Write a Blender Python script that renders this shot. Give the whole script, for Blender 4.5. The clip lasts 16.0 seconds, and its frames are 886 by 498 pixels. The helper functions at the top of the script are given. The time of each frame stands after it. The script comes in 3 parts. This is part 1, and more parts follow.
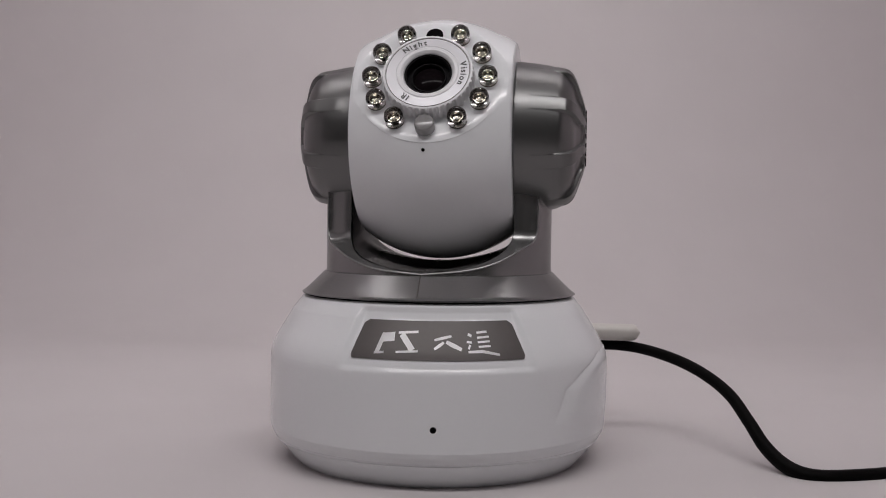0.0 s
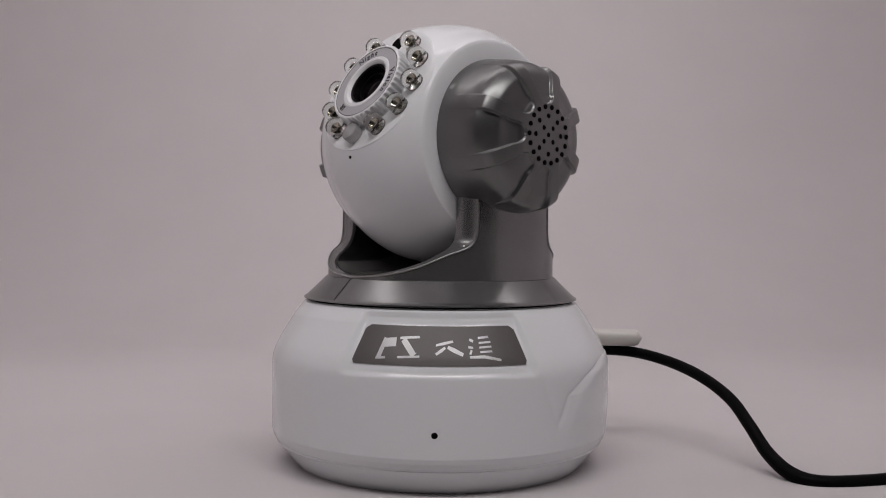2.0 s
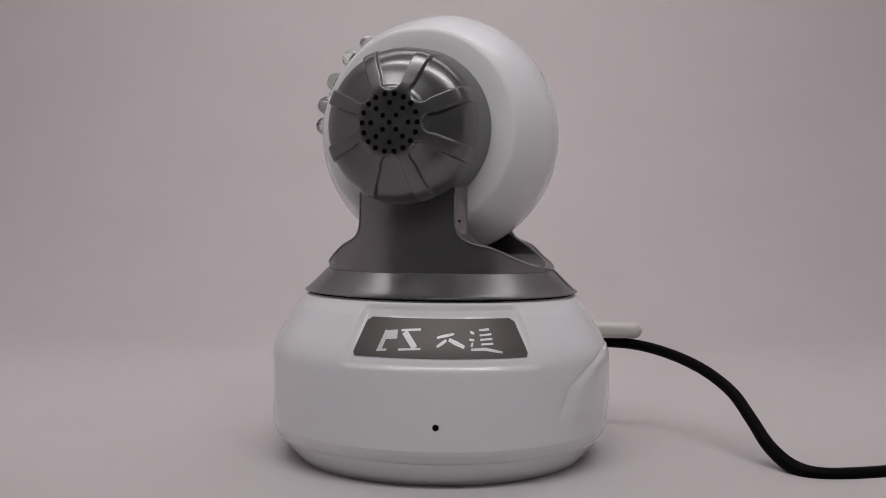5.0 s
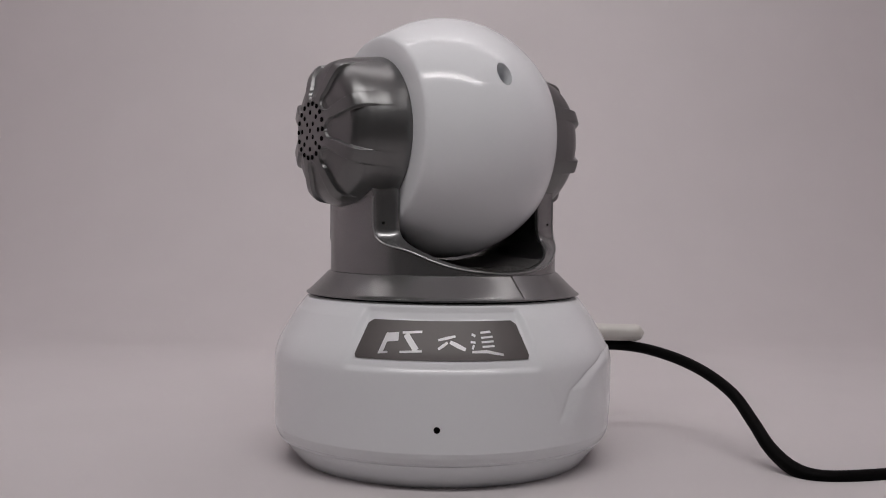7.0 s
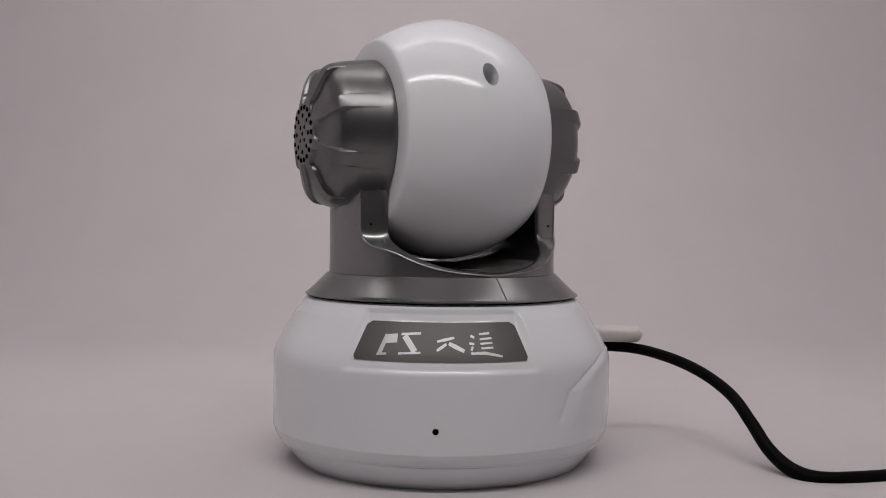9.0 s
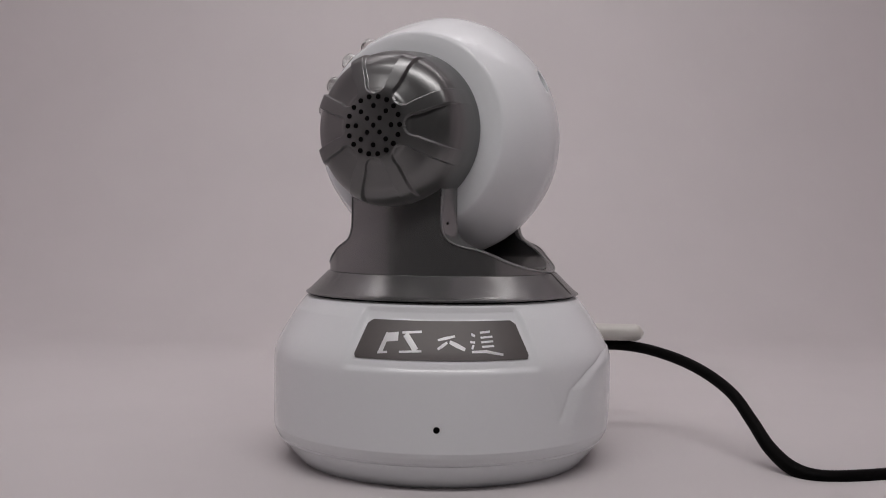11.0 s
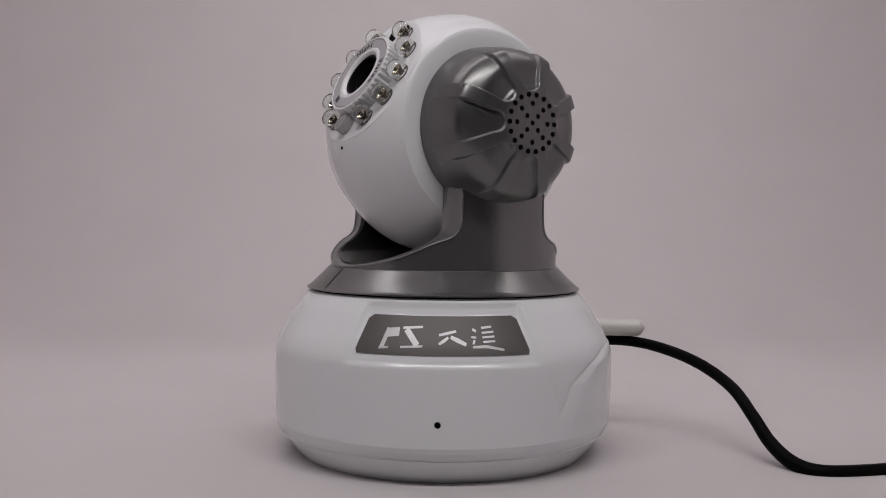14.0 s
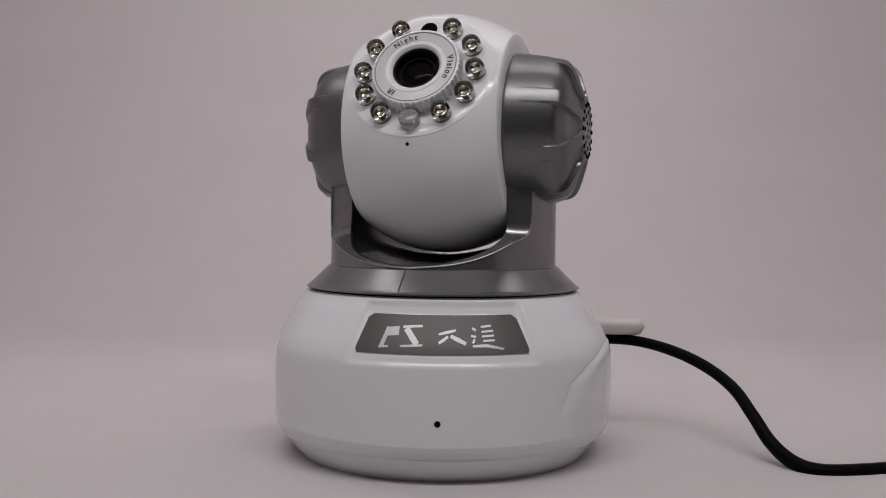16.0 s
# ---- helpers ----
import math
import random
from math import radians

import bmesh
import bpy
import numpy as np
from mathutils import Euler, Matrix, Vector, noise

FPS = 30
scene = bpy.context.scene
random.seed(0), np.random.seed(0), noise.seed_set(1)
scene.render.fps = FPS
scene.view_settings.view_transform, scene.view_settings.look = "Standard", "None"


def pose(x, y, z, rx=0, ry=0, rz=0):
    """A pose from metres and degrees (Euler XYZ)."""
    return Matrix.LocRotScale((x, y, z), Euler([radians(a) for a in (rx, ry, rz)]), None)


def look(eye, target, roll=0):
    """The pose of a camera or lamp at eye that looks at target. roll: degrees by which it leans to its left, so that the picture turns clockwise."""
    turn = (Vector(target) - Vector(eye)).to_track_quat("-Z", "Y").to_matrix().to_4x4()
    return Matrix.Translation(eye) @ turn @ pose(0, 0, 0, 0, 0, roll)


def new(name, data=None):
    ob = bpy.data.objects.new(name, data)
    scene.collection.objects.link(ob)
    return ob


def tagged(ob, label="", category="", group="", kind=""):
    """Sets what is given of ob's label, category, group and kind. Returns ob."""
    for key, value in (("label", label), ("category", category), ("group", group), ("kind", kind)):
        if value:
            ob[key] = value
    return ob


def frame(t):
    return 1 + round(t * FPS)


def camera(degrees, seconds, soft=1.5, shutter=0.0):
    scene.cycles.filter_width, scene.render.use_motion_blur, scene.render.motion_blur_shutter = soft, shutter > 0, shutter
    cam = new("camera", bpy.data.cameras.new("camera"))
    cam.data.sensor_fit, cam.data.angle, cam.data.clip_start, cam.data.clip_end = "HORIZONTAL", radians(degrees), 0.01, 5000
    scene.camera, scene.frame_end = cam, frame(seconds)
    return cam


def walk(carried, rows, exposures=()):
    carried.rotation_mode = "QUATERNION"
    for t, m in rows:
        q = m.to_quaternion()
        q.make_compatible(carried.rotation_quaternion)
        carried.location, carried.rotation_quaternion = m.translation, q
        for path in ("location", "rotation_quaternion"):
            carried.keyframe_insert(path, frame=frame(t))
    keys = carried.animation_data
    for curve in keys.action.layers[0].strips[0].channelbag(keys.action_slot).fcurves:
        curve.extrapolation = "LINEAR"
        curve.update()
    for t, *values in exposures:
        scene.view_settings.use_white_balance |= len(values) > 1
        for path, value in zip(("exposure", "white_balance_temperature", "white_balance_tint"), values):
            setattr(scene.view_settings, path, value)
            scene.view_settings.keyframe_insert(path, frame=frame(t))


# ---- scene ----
K = 0.04            # metres per collar radius; all shapes below are drawn in collar radii
FL = 1.240           # height of the collar's lower rim over the table, in collar radii
F = 1710.0

# ---- camera and its walk ----
cam = camera(49.25, 16.0, soft=1.0)
EYE = (0.0, -7.25 * K, (0.51 + FL) * K)
DRIFT = [(0, 0, 0), (0.5, 0.5, 0.2), (1, 1.4, 3.1), (1.5, 1.8, 7.3), (2, 2.8, 9.2), (2.5, 3.0, 8.6), (3, 2.9, 4.1),
         (3.5, 3.2, -1.4), (4, 3.3, -4.6), (5.2, 4.8, -4.0), (6.5, 6.4, -1.5), (7, 6.9, 0), (7.5, 6.5, 1.5), (8, 5.6, 3.1),
         (8.5, 4.7, 4.2), (9, 4.7, 2.6), (10.2, 5.6, 0.5), (11.5, 6.2, -1.8), (12, 6.3, -5.6), (12.5, 6.9, -9.0), (13, 7.5, -10),
         (13.5, 7.7, -9.3), (14, 8.0, -8.7), (14.5, 8.7, -7.9), (15, 8.5, -8.4), (15.5, 8.1, -9.2), (16, 7.6, -10.4)]


def eye_at(dx, dy):
    yaw, tilt = -0.00399 + dx / F, 0.02488 - dy / F
    return pose(*EYE, 90 - math.degrees(tilt), 0, math.degrees(yaw)) @ pose(0, 0, 0, 0, 0, 0.635)


walk(cam, [(t, eye_at(dx, dy)) for t, dx, dy in DRIFT])

# ---- light ----
world = bpy.data.worlds.new("world")
world.use_nodes = True
world.node_tree.nodes["Background"].inputs[0].default_value = (0.82, 0.80, 0.85, 1)
world.node_tree.nodes["Background"].inputs[1].default_value = 0.10
scene.world = world


def strip_lamp(name, eye, target, long, wide, watts, colour):
    data = bpy.data.lights.new(name, "AREA")
    data.shape, data.size, data.size_y, data.energy, data.color = "RECTANGLE", long, wide, watts, colour
    ob = new(name, data)
    ob.matrix_world = look(eye, target)
    return ob


CEIL = 0.40
strip_lamp("led_strip_light", (0, 0.03, CEIL - 0.012), (-0.03, 0.5, 0.25), 0.47, 0.032, 0.91, (1, 0.958, 0.962))
strip_lamp("led_strip_light", (0, -0.22, CEIL - 0.012), (0, -0.20, 0.0), 0.46, 0.03, 0.83, (1, 0.958, 0.962))
scene.view_settings.exposure = 0.0


# ---- materials ----
def material(name, colour, rough=0.5, metal=0.0, **more):
    m = bpy.data.materials.new(name)
    m.use_nodes = True
    b = m.node_tree.nodes["Principled BSDF"]
    b.inputs["Base Color"].default_value = (*colour, 1)
    b.inputs["Roughness"].default_value, b.inputs["Metallic"].default_value = rough, metal
    for key, value in more.items():
        b.inputs[key.replace("_", " ")].default_value = value
    return m


def grain(m, scale, bump, colour=0.0, rough=0.0, stretch=(1, 1, 1), big=0.0):
    """Uneven colour, gloss and relief at a fine scale, and stains at a large one."""
    t = m.node_tree
    b = t.nodes["Principled BSDF"]
    base = tuple(b.inputs["Base Color"].default_value)
    at = t.nodes.new("ShaderNodeTexCoord")
    mp = t.nodes.new("ShaderNodeMapping")
    mp.inputs["Scale"].default_value = stretch
    t.links.new(at.outputs["Object"], mp.inputs["Vector"])
    n = t.nodes.new("ShaderNodeTexNoise")
    n.inputs["Scale"].default_value, n.inputs["Detail"].default_value = scale, 6
    t.links.new(mp.outputs[0], n.inputs["Vector"])
    bp = t.nodes.new("ShaderNodeBump")
    bp.inputs["Strength"].default_value, bp.inputs["Distance"].default_value = bump, 0.0004
    t.links.new(n.outputs["Fac"], bp.inputs["Height"])
    t.links.new(bp.outputs[0], b.inputs["Normal"])
    big_n = t.nodes.new("ShaderNodeTexNoise")
    big_n.inputs["Scale"].default_value = 22
    t.links.new(at.outputs["Object"], big_n.inputs["Vector"])
    add = t.nodes.new("ShaderNodeMath")
    add.operation = "MULTIPLY_ADD"
    add.inputs[1].default_value = big / max(colour, 1e-6)
    t.links.new(big_n.outputs["Fac"], add.inputs[0])
    t.links.new(n.outputs["Fac"], add.inputs[2])
    r = t.nodes.new("ShaderNodeMapRange")
    r.inputs["From Max"].default_value = 1 + big / max(colour, 1e-6)
    r.inputs["To Min"].default_value, r.inputs["To Max"].default_value = 1 - colour - big, 1 + colour + big
    t.links.new(add.outputs[0], r.inputs["Value"])
    mul = t.nodes.new("ShaderNodeVectorMath")
    mul.operation = "SCALE"
    mul.inputs[0].default_value = base[:3]
    t.links.new(r.outputs[0], mul.inputs["Scale"])
    t.links.new(mul.outputs[0], b.inputs["Base Color"])
    if rough:
        q = t.nodes.new("ShaderNodeMapRange")
        v = b.inputs["Roughness"].default_value
        q.inputs["To Min"].default_value, q.inputs["To Max"].default_value = max(0.02, v - rough), v + rough
        t.links.new(n.outputs["Fac"], q.inputs["Value"])
        t.links.new(q.outputs[0], b.inputs["Roughness"])
    return m


WHITE = grain(material("white_plastic", (0.796, 0.818, 0.834), 0.12, 0, Specular_IOR_Level=0.33), 900, 0.03, 0.01, 0.03, big=0.015)


def brushed(name, axis, stretch, tone, rough, metal):
    m = grain(material(name, (tone, 1.01 * tone, tone), rough, metal, Anisotropic=0.5), 1500, 0.007, 0.02, 0.03, stretch, 0.02)
    t = m.node_tree.nodes.new("ShaderNodeTangent")
    t.direction_type, t.axis = "RADIAL", axis
    m.node_tree.links.new(t.outputs[0], m.node_tree.nodes["Principled BSDF"].inputs["Tangent"])
    return m


GREY = brushed("brushed_grey_paint", "Z", (1, 1, 14), 0.225, 0.25, 0.76)
GREY_HUB = brushed("brushed_grey_hub_paint", "X", (14, 1, 1), 0.172, 0.29, 0.85)

PLAQUE = grain(material("grey_plaque_foil", (0.100, 0.091, 0.088), 0.45, 0.2), 700, 0.08, 0.06, 0.04, big=0.03)
SILVER = material("silvery_white_print", (0.84, 0.84, 0.85), 0.36, 0.35)
DIAL = grain(material("white_dial_plastic", (0.79, 0.80, 0.815), 0.35), 600, 0.05, 0.02, 0.04, big=0.02)
FACE = grain(material("pale_grey_dial_print", (0.56, 0.565, 0.585), 0.32, 0.45), 600, 0.05, 0.02, 0.04, big=0.02)
INK = material("dark_ink", (0.05, 0.05, 0.05), 0.5)
DARK = material("black_plastic", (0.008, 0.007, 0.008), 0.5, 0, Specular_IOR_Level=0.08)
HOLE = material("black_hole", (0.002, 0.002, 0.002), 0.9, 0, Specular_IOR_Level=0.05)
LINING = grain(material("black_slot_side", (0.03, 0.03, 0.03), 0.3), 900, 0.02, 0.02, 0.04, big=0.03)
SLOT_FLOOR = grain(material("grey_slot_floor", (0.27, 0.265, 0.26), 0.22, 0.25), 900, 0.02, 0.02, 0.04, (1, 8, 1), 0.04)
# lighter than the fork's grey: the edge's highlight is put into this colour
EDGE = material("highlight_grey_edge", (0.30, 0.30, 0.30), 0.35, 0.8)
LENS = material("lens_glass", (0.007, 0.005, 0.006), 0.12, 0, Specular_IOR_Level=0.03)
GLASS = material("clear_led_resin", (0.80, 0.79, 0.77), 0.03, 0, Transmission_Weight=1.0, IOR=1.45)
SEAT = material("dark_led_base", (0.06, 0.05, 0.045), 0.4)
CUP = material("led_reflector_cup", (0.56, 0.53, 0.46), 0.22, 1.0)
MILK = material("milky_sensor_resin", (0.55, 0.55, 0.55), 0.15, 0, Transmission_Weight=0.6, IOR=1.45)
RUBBER = grain(material("black_cable_rubber", (0.0025, 0.0023, 0.0023), 0.5, 0, Specular_IOR_Level=0.05), 1500, 0.15, 0.2, 0.06, big=0.1)
PAPER = grain(material("white_photo_paper", (0.598, 0.571, 0.574), 0.62), 1400, 0.08, 0.012, 0.05, big=0.03)
CLOTH = grain(material("white_tent_cloth", (0.88, 0.85, 0.87), 0.8), 1200, 0.2, 0.02, 0.03, big=0.02)

CREAM = grain(material("cream_plastic", (0.64, 0.625, 0.585), 0.35), 800, 0.03, 0.01, 0.03, big=0.02)
# rosy tint added to unseen side walls so their bounce light pinkens the backdrop
CLOTH_SIDE = grain(material("tent_cloth_tinted_rosy", (0.89, 0.815, 0.845), 0.8), 1200, 0.2, 0.02, 0.03, big=0.02)
ROOM = grain(material("dark_room_panel", (0.06, 0.058, 0.058), 0.8), 300, 0.1, 0.05, 0.05, big=0.05)


# ---- mesh helpers ----
def finish(bm, mat, sharp=33, name="mesh", lift=0.0):
    """The mesh of a bmesh drawn in collar radii, in metres, with soft shading and sharp edges."""
    bmesh.ops.recalc_face_normals(bm, faces=bm.faces)
    for v in bm.verts:
        v.co = (v.co + Vector((0, 0, lift))) * K
    for f in bm.faces:
        f.smooth = True
    for e in bm.edges:
        e.smooth = len(e.link_faces) < 2 or e.calc_face_angle(0) < radians(sharp)
    me = bpy.data.meshes.new(name)
    bm.to_mesh(me)
    bm.free()
    me.materials.append(mat)
    return me


def part(name, bm, mat, parent, label="", lift=0.0, sharp=33):
    ob = new(name, finish(bm, mat, sharp, name, lift))
    ob.parent = parent
    return tagged(ob, label) if label else ob


def lathe(profile, n=96, axis="z"):
    """A turned body: (radius, height) pairs from end to end; zero radii close it."""
    bm = bmesh.new()
    rings = []
    for r, h in profile:
        if r < 1e-6:
            rings.append([bm.verts.new((0, 0, h))])
        else:
            rings.append([bm.verts.new((r * math.cos(2 * math.pi * i / n), r * math.sin(2 * math.pi * i / n), h)) for i in range(n)])
    for a, b in zip(rings, rings[1:]):
        for i in range(n):
            j = (i + 1) % n
            loop = [a[i % len(a)], a[j % len(a)], b[j % len(b)], b[i % len(b)]]
            loop = list(dict.fromkeys(loop))
            if len(loop) > 2:
                bm.faces.new(loop)
    if axis == "x":
        bm.transform(Matrix.Rotation(radians(90), 4, "Y"))
    return bm


def carve(bm, cutters):
    """bm cut by or joined with other closed bodies: pairs of operation and bmesh."""
    def temp(x):
        bmesh.ops.recalc_face_normals(x, faces=x.faces)
        me = bpy.data.meshes.new("temp")
        x.to_mesh(me)
        x.free()
        return new("temp", me)
    ob = temp(bm)
    tools = []
    for op, c in cutters:
        tool = temp(c)
        tools.append(tool)
        mod = ob.modifiers.new("cut", "BOOLEAN")
        mod.operation, mod.solver, mod.object = op, "EXACT", tool
    me = bpy.data.meshes.new_from_object(ob.evaluated_get(bpy.context.evaluated_depsgraph_get()))
    out = bmesh.new()
    out.from_mesh(me)
    for o in (ob, *tools):
        bpy.data.objects.remove(o)
    return out


def joined(*parts):
    out = bmesh.new()
    for p in parts:
        me = bpy.data.meshes.new("temp")
        p.to_mesh(me)
        p.free()
        out.from_mesh(me)
        bpy.data.meshes.remove(me)
    return out


def moved(bm, m):
    bm.transform(m)
    return bm


def smooth(a, b, x):
    x = min(1, max(0, (x - a) / (b - a)))
    return x * x * (3 - 2 * x)


def along(points, x):
    """Straight lines through (x, y) pairs."""
    return float(np.interp(x, [p[0] for p in points], [p[1] for p in points]))


# ---- the light tent ----
def sweep_sheet():
    """Table and back wall, one sheet of paper with a wide bend, in metres."""
    bm = bmesh.new()
    line = [(-0.36, 0.0)] + [(-0.35 + 0.05 * i, 0.0) for i in range(13)]
    line += [(0.255 + 0.225 * math.sin(radians(a)), 0.225 - 0.225 * math.cos(radians(a))) for a in range(5, 91, 5)]
    line += [(0.482, 0.25), (0.485, CEIL + 0.02)]
    xs = [-0.46 + 0.046 * i for i in range(21)]
    rows = []
    for y, z in line:
        rows.append([bm.verts.new((x, y, z)) for x in xs])
    for a, b in zip(rows, rows[1:]):
        for i in range(20):
            bm.faces.new((a[i], a[i + 1], b[i + 1], b[i]))
    for v in bm.verts:
        v.co /= K
    ob = new("backdrop", finish(bm, PAPER, 60, "backdrop"))
    s = ob.modifiers.new("thick", "SOLIDIFY")
    s.thickness, s.offset = 0.002, -1
    tagged(ob, "seamless white paper sweep, floor bending up into wall", "backdrop", kind="structure")


def slab(name, x0, x1, y0, y1, z0, z1, mat, label, category):
    bm = bmesh.new()
    bmesh.ops.create_cube(bm, size=1, matrix=Matrix.Translation(((x0 + x1) / 2, (y0 + y1) / 2, (z0 + z1) / 2)) @ Matrix.Diagonal((x1 - x0, y1 - y0, z1 - z0, 1)))
    for v in bm.verts:
        v.co /= K
    return tagged(new(name, finish(bm, mat, 33, name)), label, category, kind="structure")


sweep_sheet()
FRONT_EDGE = -0.36    # the tent is open towards a dark room here
slab("wall_west", -0.48, -0.463, FRONT_EDGE, 0.5, -0.002, CEIL, CLOTH_SIDE, "unseen cloth side wall of the light tent, tinted rosy for its bounce light", "wall")
slab("wall_east", 0.463, 0.48, FRONT_EDGE, 0.5, -0.002, CEIL, CLOTH_SIDE, "unseen cloth side wall of the light tent, tinted rosy for its bounce light", "wall")
slab("ceiling", -0.48, 0.48, FRONT_EDGE, 0.52, CEIL, CEIL + 0.01, CLOTH, "white cloth roof of the light tent", "ceiling")
# dark panels added out of view to keep front reflections dark, as for an open room
slab("wall_south", -0.48, 0.48, -0.77, -0.752, -0.02, CEIL, ROOM, "unseen dark panel for the room wall before the open tent", "wall")
slab("wall_southwest", -0.482, -0.465, -0.752, FRONT_EDGE, -0.02, CEIL, ROOM, "unseen dark panel closing the side before the open tent", "wall")
slab("wall_southeast", 0.465, 0.482, -0.752, FRONT_EDGE, -0.02, CEIL, ROOM, "unseen dark panel closing the side before the open tent", "wall")
slab("ceiling_south", -0.48, 0.48, -0.752, FRONT_EDGE, CEIL + 0.001, CEIL + 0.011, ROOM, "unseen dark panel over the space before the open tent", "ceiling")
slab("floor_south", -0.46, 0.46, -0.752, FRONT_EDGE - 0.001, -0.014, -0.004, ROOM, "unseen dark panel under the space before the tent", "floor")


# ---- the security camera: base ----
device = tagged(new("security_camera"), "white and grey pan-tilt security camera, turning on its round base", "security camera")
PROFILE = [(0.0, 0.955), (-0.004, 0.985), (-0.02, 1.012), (-0.10, 1.075), (-0.30, 1.196), (-0.36, 1.222), (-0.405, 1.235), (-0.44, 1.2385), (-0.6, 1.239),
           (-0.93, 1.237), (-0.97, 1.226), (-1.0, 1.209), (-1.004, 1.203), (-1.014, 1.200), (-1.019, 1.202), (-1.06, 1.160), (-1.13, 1.104), (-1.195, 1.048), (-1.216, 1.028), (-1.226, 1.005), (-1.229, 0.94), (-1.230, 0.0)]
LINE = sorted(PROFILE)
WING = [(-1.2, 39.6), (-0.785, 39.6), (-0.57, 44.5), (-0.46, 54.2), (-0.375, 66), (-0.34, 80), (0, 80)]


def base_radius(z, a):
    """The radius at a height and at an angle in degrees from the front, to the right."""
    r = along(LINE, z)
    if -0.56 < z < -0.12:                                    # the shoulder is well rounded
        w = 0.045 * min(1, (-0.12 - z) / 0.08, (z + 0.56) / 0.08)
        r = sum(along(LINE, z + w * k / 4) * (5 - abs(k)) for k in range(-4, 5)) / 25
    if -0.424 < z < -0.02:
        side = along([(-0.36, 29.5), (-0.1, 28.2), (-0.02, 27.5)], z)
        dent = along([(-0.424, 0), (-0.418, -0.002), (-0.394, -0.015), (-0.34, -0.019), (-0.10, -0.034), (-0.06, -0.022), (-0.025, 0)], z)
        r += dent * (1 - smooth(side - 1.0, side + 2.6, abs(a)))
    if -0.97 < z < -0.36:
        edge = along(WING, z)
        low = along([(-0.785, 39.6), (-0.535, 34.5), (-0.36, 32)], z)
        depth = smooth(-0.80, -0.72, z) * (1 - smooth(-0.45, -0.37, z) * 0.4)
        if a < 150:
            r += 0.013 * smooth(-0.96, -0.70, z) * (1 - smooth(-0.45, -0.37, z) * 0.4) * smooth(edge - 1.0, edge + 6, a) * (1 - smooth(95, 140, a))
            r -= 0.007 * depth * math.exp(-((a - edge + 0.6) / 1.0) ** 2)
            r -= 0.004 * depth * math.exp(-((a - low) / 1.1) ** 2) * (1 - smooth(-0.58, -0.40, z))
    return r


def base_shell():
    bm = bmesh.new()
    zs = sorted({round(p[0], 4) for p in PROFILE} | {round(-0.02 - 0.008 * i, 4) for i in range(118)}, reverse=True)
    n = 720
    rings = []
    for z in zs:
        if z < -1.2295:
            break
        rings.append([bm.verts.new(((r := base_radius(z, a)) * math.sin(radians(a)), -r * math.cos(radians(a)), z))
                      for a in (360 * i / n - 180 for i in range(n))])
    for a, b in zip(rings, rings[1:]):
        for i in range(n):
            j = (i + 1) % n
            bm.faces.new((a[i], a[j], b[j], b[i]))
    bm.faces.new(rings[0])
    bm.faces.new(rings[-1][::-1])
    return bm


def on_base(a, z, out=0.0):
    r = base_radius(z, a) + out
    return Vector((r * math.sin(radians(a)), -r * math.cos(radians(a)), z))


def base_patch(u0, u1, z0, z1, side, nu=40, nz=10, out=0.006, curve=0.0):
    """A thin raised foil on the base; side(z) gives the half angle at each height."""
    bm = bmesh.new()
    grid = []
    for j in range(nz + 1):
        z = z0 + (z1 - z0) * j / nz
        grid.append([(bm.verts.new(on_base(side(z) * u, z + curve * u * u, out)), bm.verts.new(on_base(side(z) * u, z + curve * u * u, -0.01)))
                     for u in (u0 + (u1 - u0) * i / nu for i in range(nu + 1))])
    for a, b in zip(grid, grid[1:]):
        for i in range(nu):
            bm.faces.new((a[i][0], a[i + 1][0], b[i + 1][0], b[i][0]))
    border = [g[0] for g in grid] + list(grid[-1][1:]) + [g[-1] for g in grid[-2::-1]] + list(grid[0][-2:0:-1])
    for p, q in zip(border, border[1:] + border[:1]):
        bm.faces.new((p[0], q[0], q[1], p[1]))
    return bm


def mark(points, wide):
    """A flat printed stroke on the plaque through (angle, height) pairs."""
    bm = bmesh.new()
    pts = [Vector((a * 0.0205, z)) for a, z in points]
    rows = []
    for i, p in enumerate(pts):
        d = (pts[min(i + 1, len(pts) - 1)] - pts[max(i - 1, 0)]).normalized()
        s = Vector((-d.y, d.x)) * wide / 2 * (1.0 if 0 < i < len(pts) - 1 else 0.75)
        rows.append([bm.verts.new(on_base(q.x / 0.0205, q.y, 0.0085)) for q in (p - s, p, p + s)])
    for a, b in zip(rows, rows[1:]):
        for k in (0, 1):
            bm.faces.new((a[k], a[k + 1], b[k + 1], b[k]))
    bmesh.ops.solidify(bm, geom=bm.faces, thickness=0.003)
    return bm


part("base_shell", base_shell(), WHITE, device, "glossy white plastic base drum", FL, 20)
part("rubber_foot", lathe([(0, -1.240), (0.95, -1.240), (0.955, -1.234), (0.95, -1.222), (0, -1.222)], 96), RUBBER, device, "black rubber foot ring", FL)


def plaque_side(z):
    full = along([(-0.345, 28.3), (-0.11, 26.6)], z)
    return full - 1.6 * (smooth(-0.135, -0.108, z) ** 2) - 0.8 * (1 - smooth(-0.345, -0.325, z))


plate = part("name_plate", base_patch(-1, 1, -0.345, -0.108, plaque_side), PLAQUE, device, "dark grey trapezoid plaque with white marks", FL)
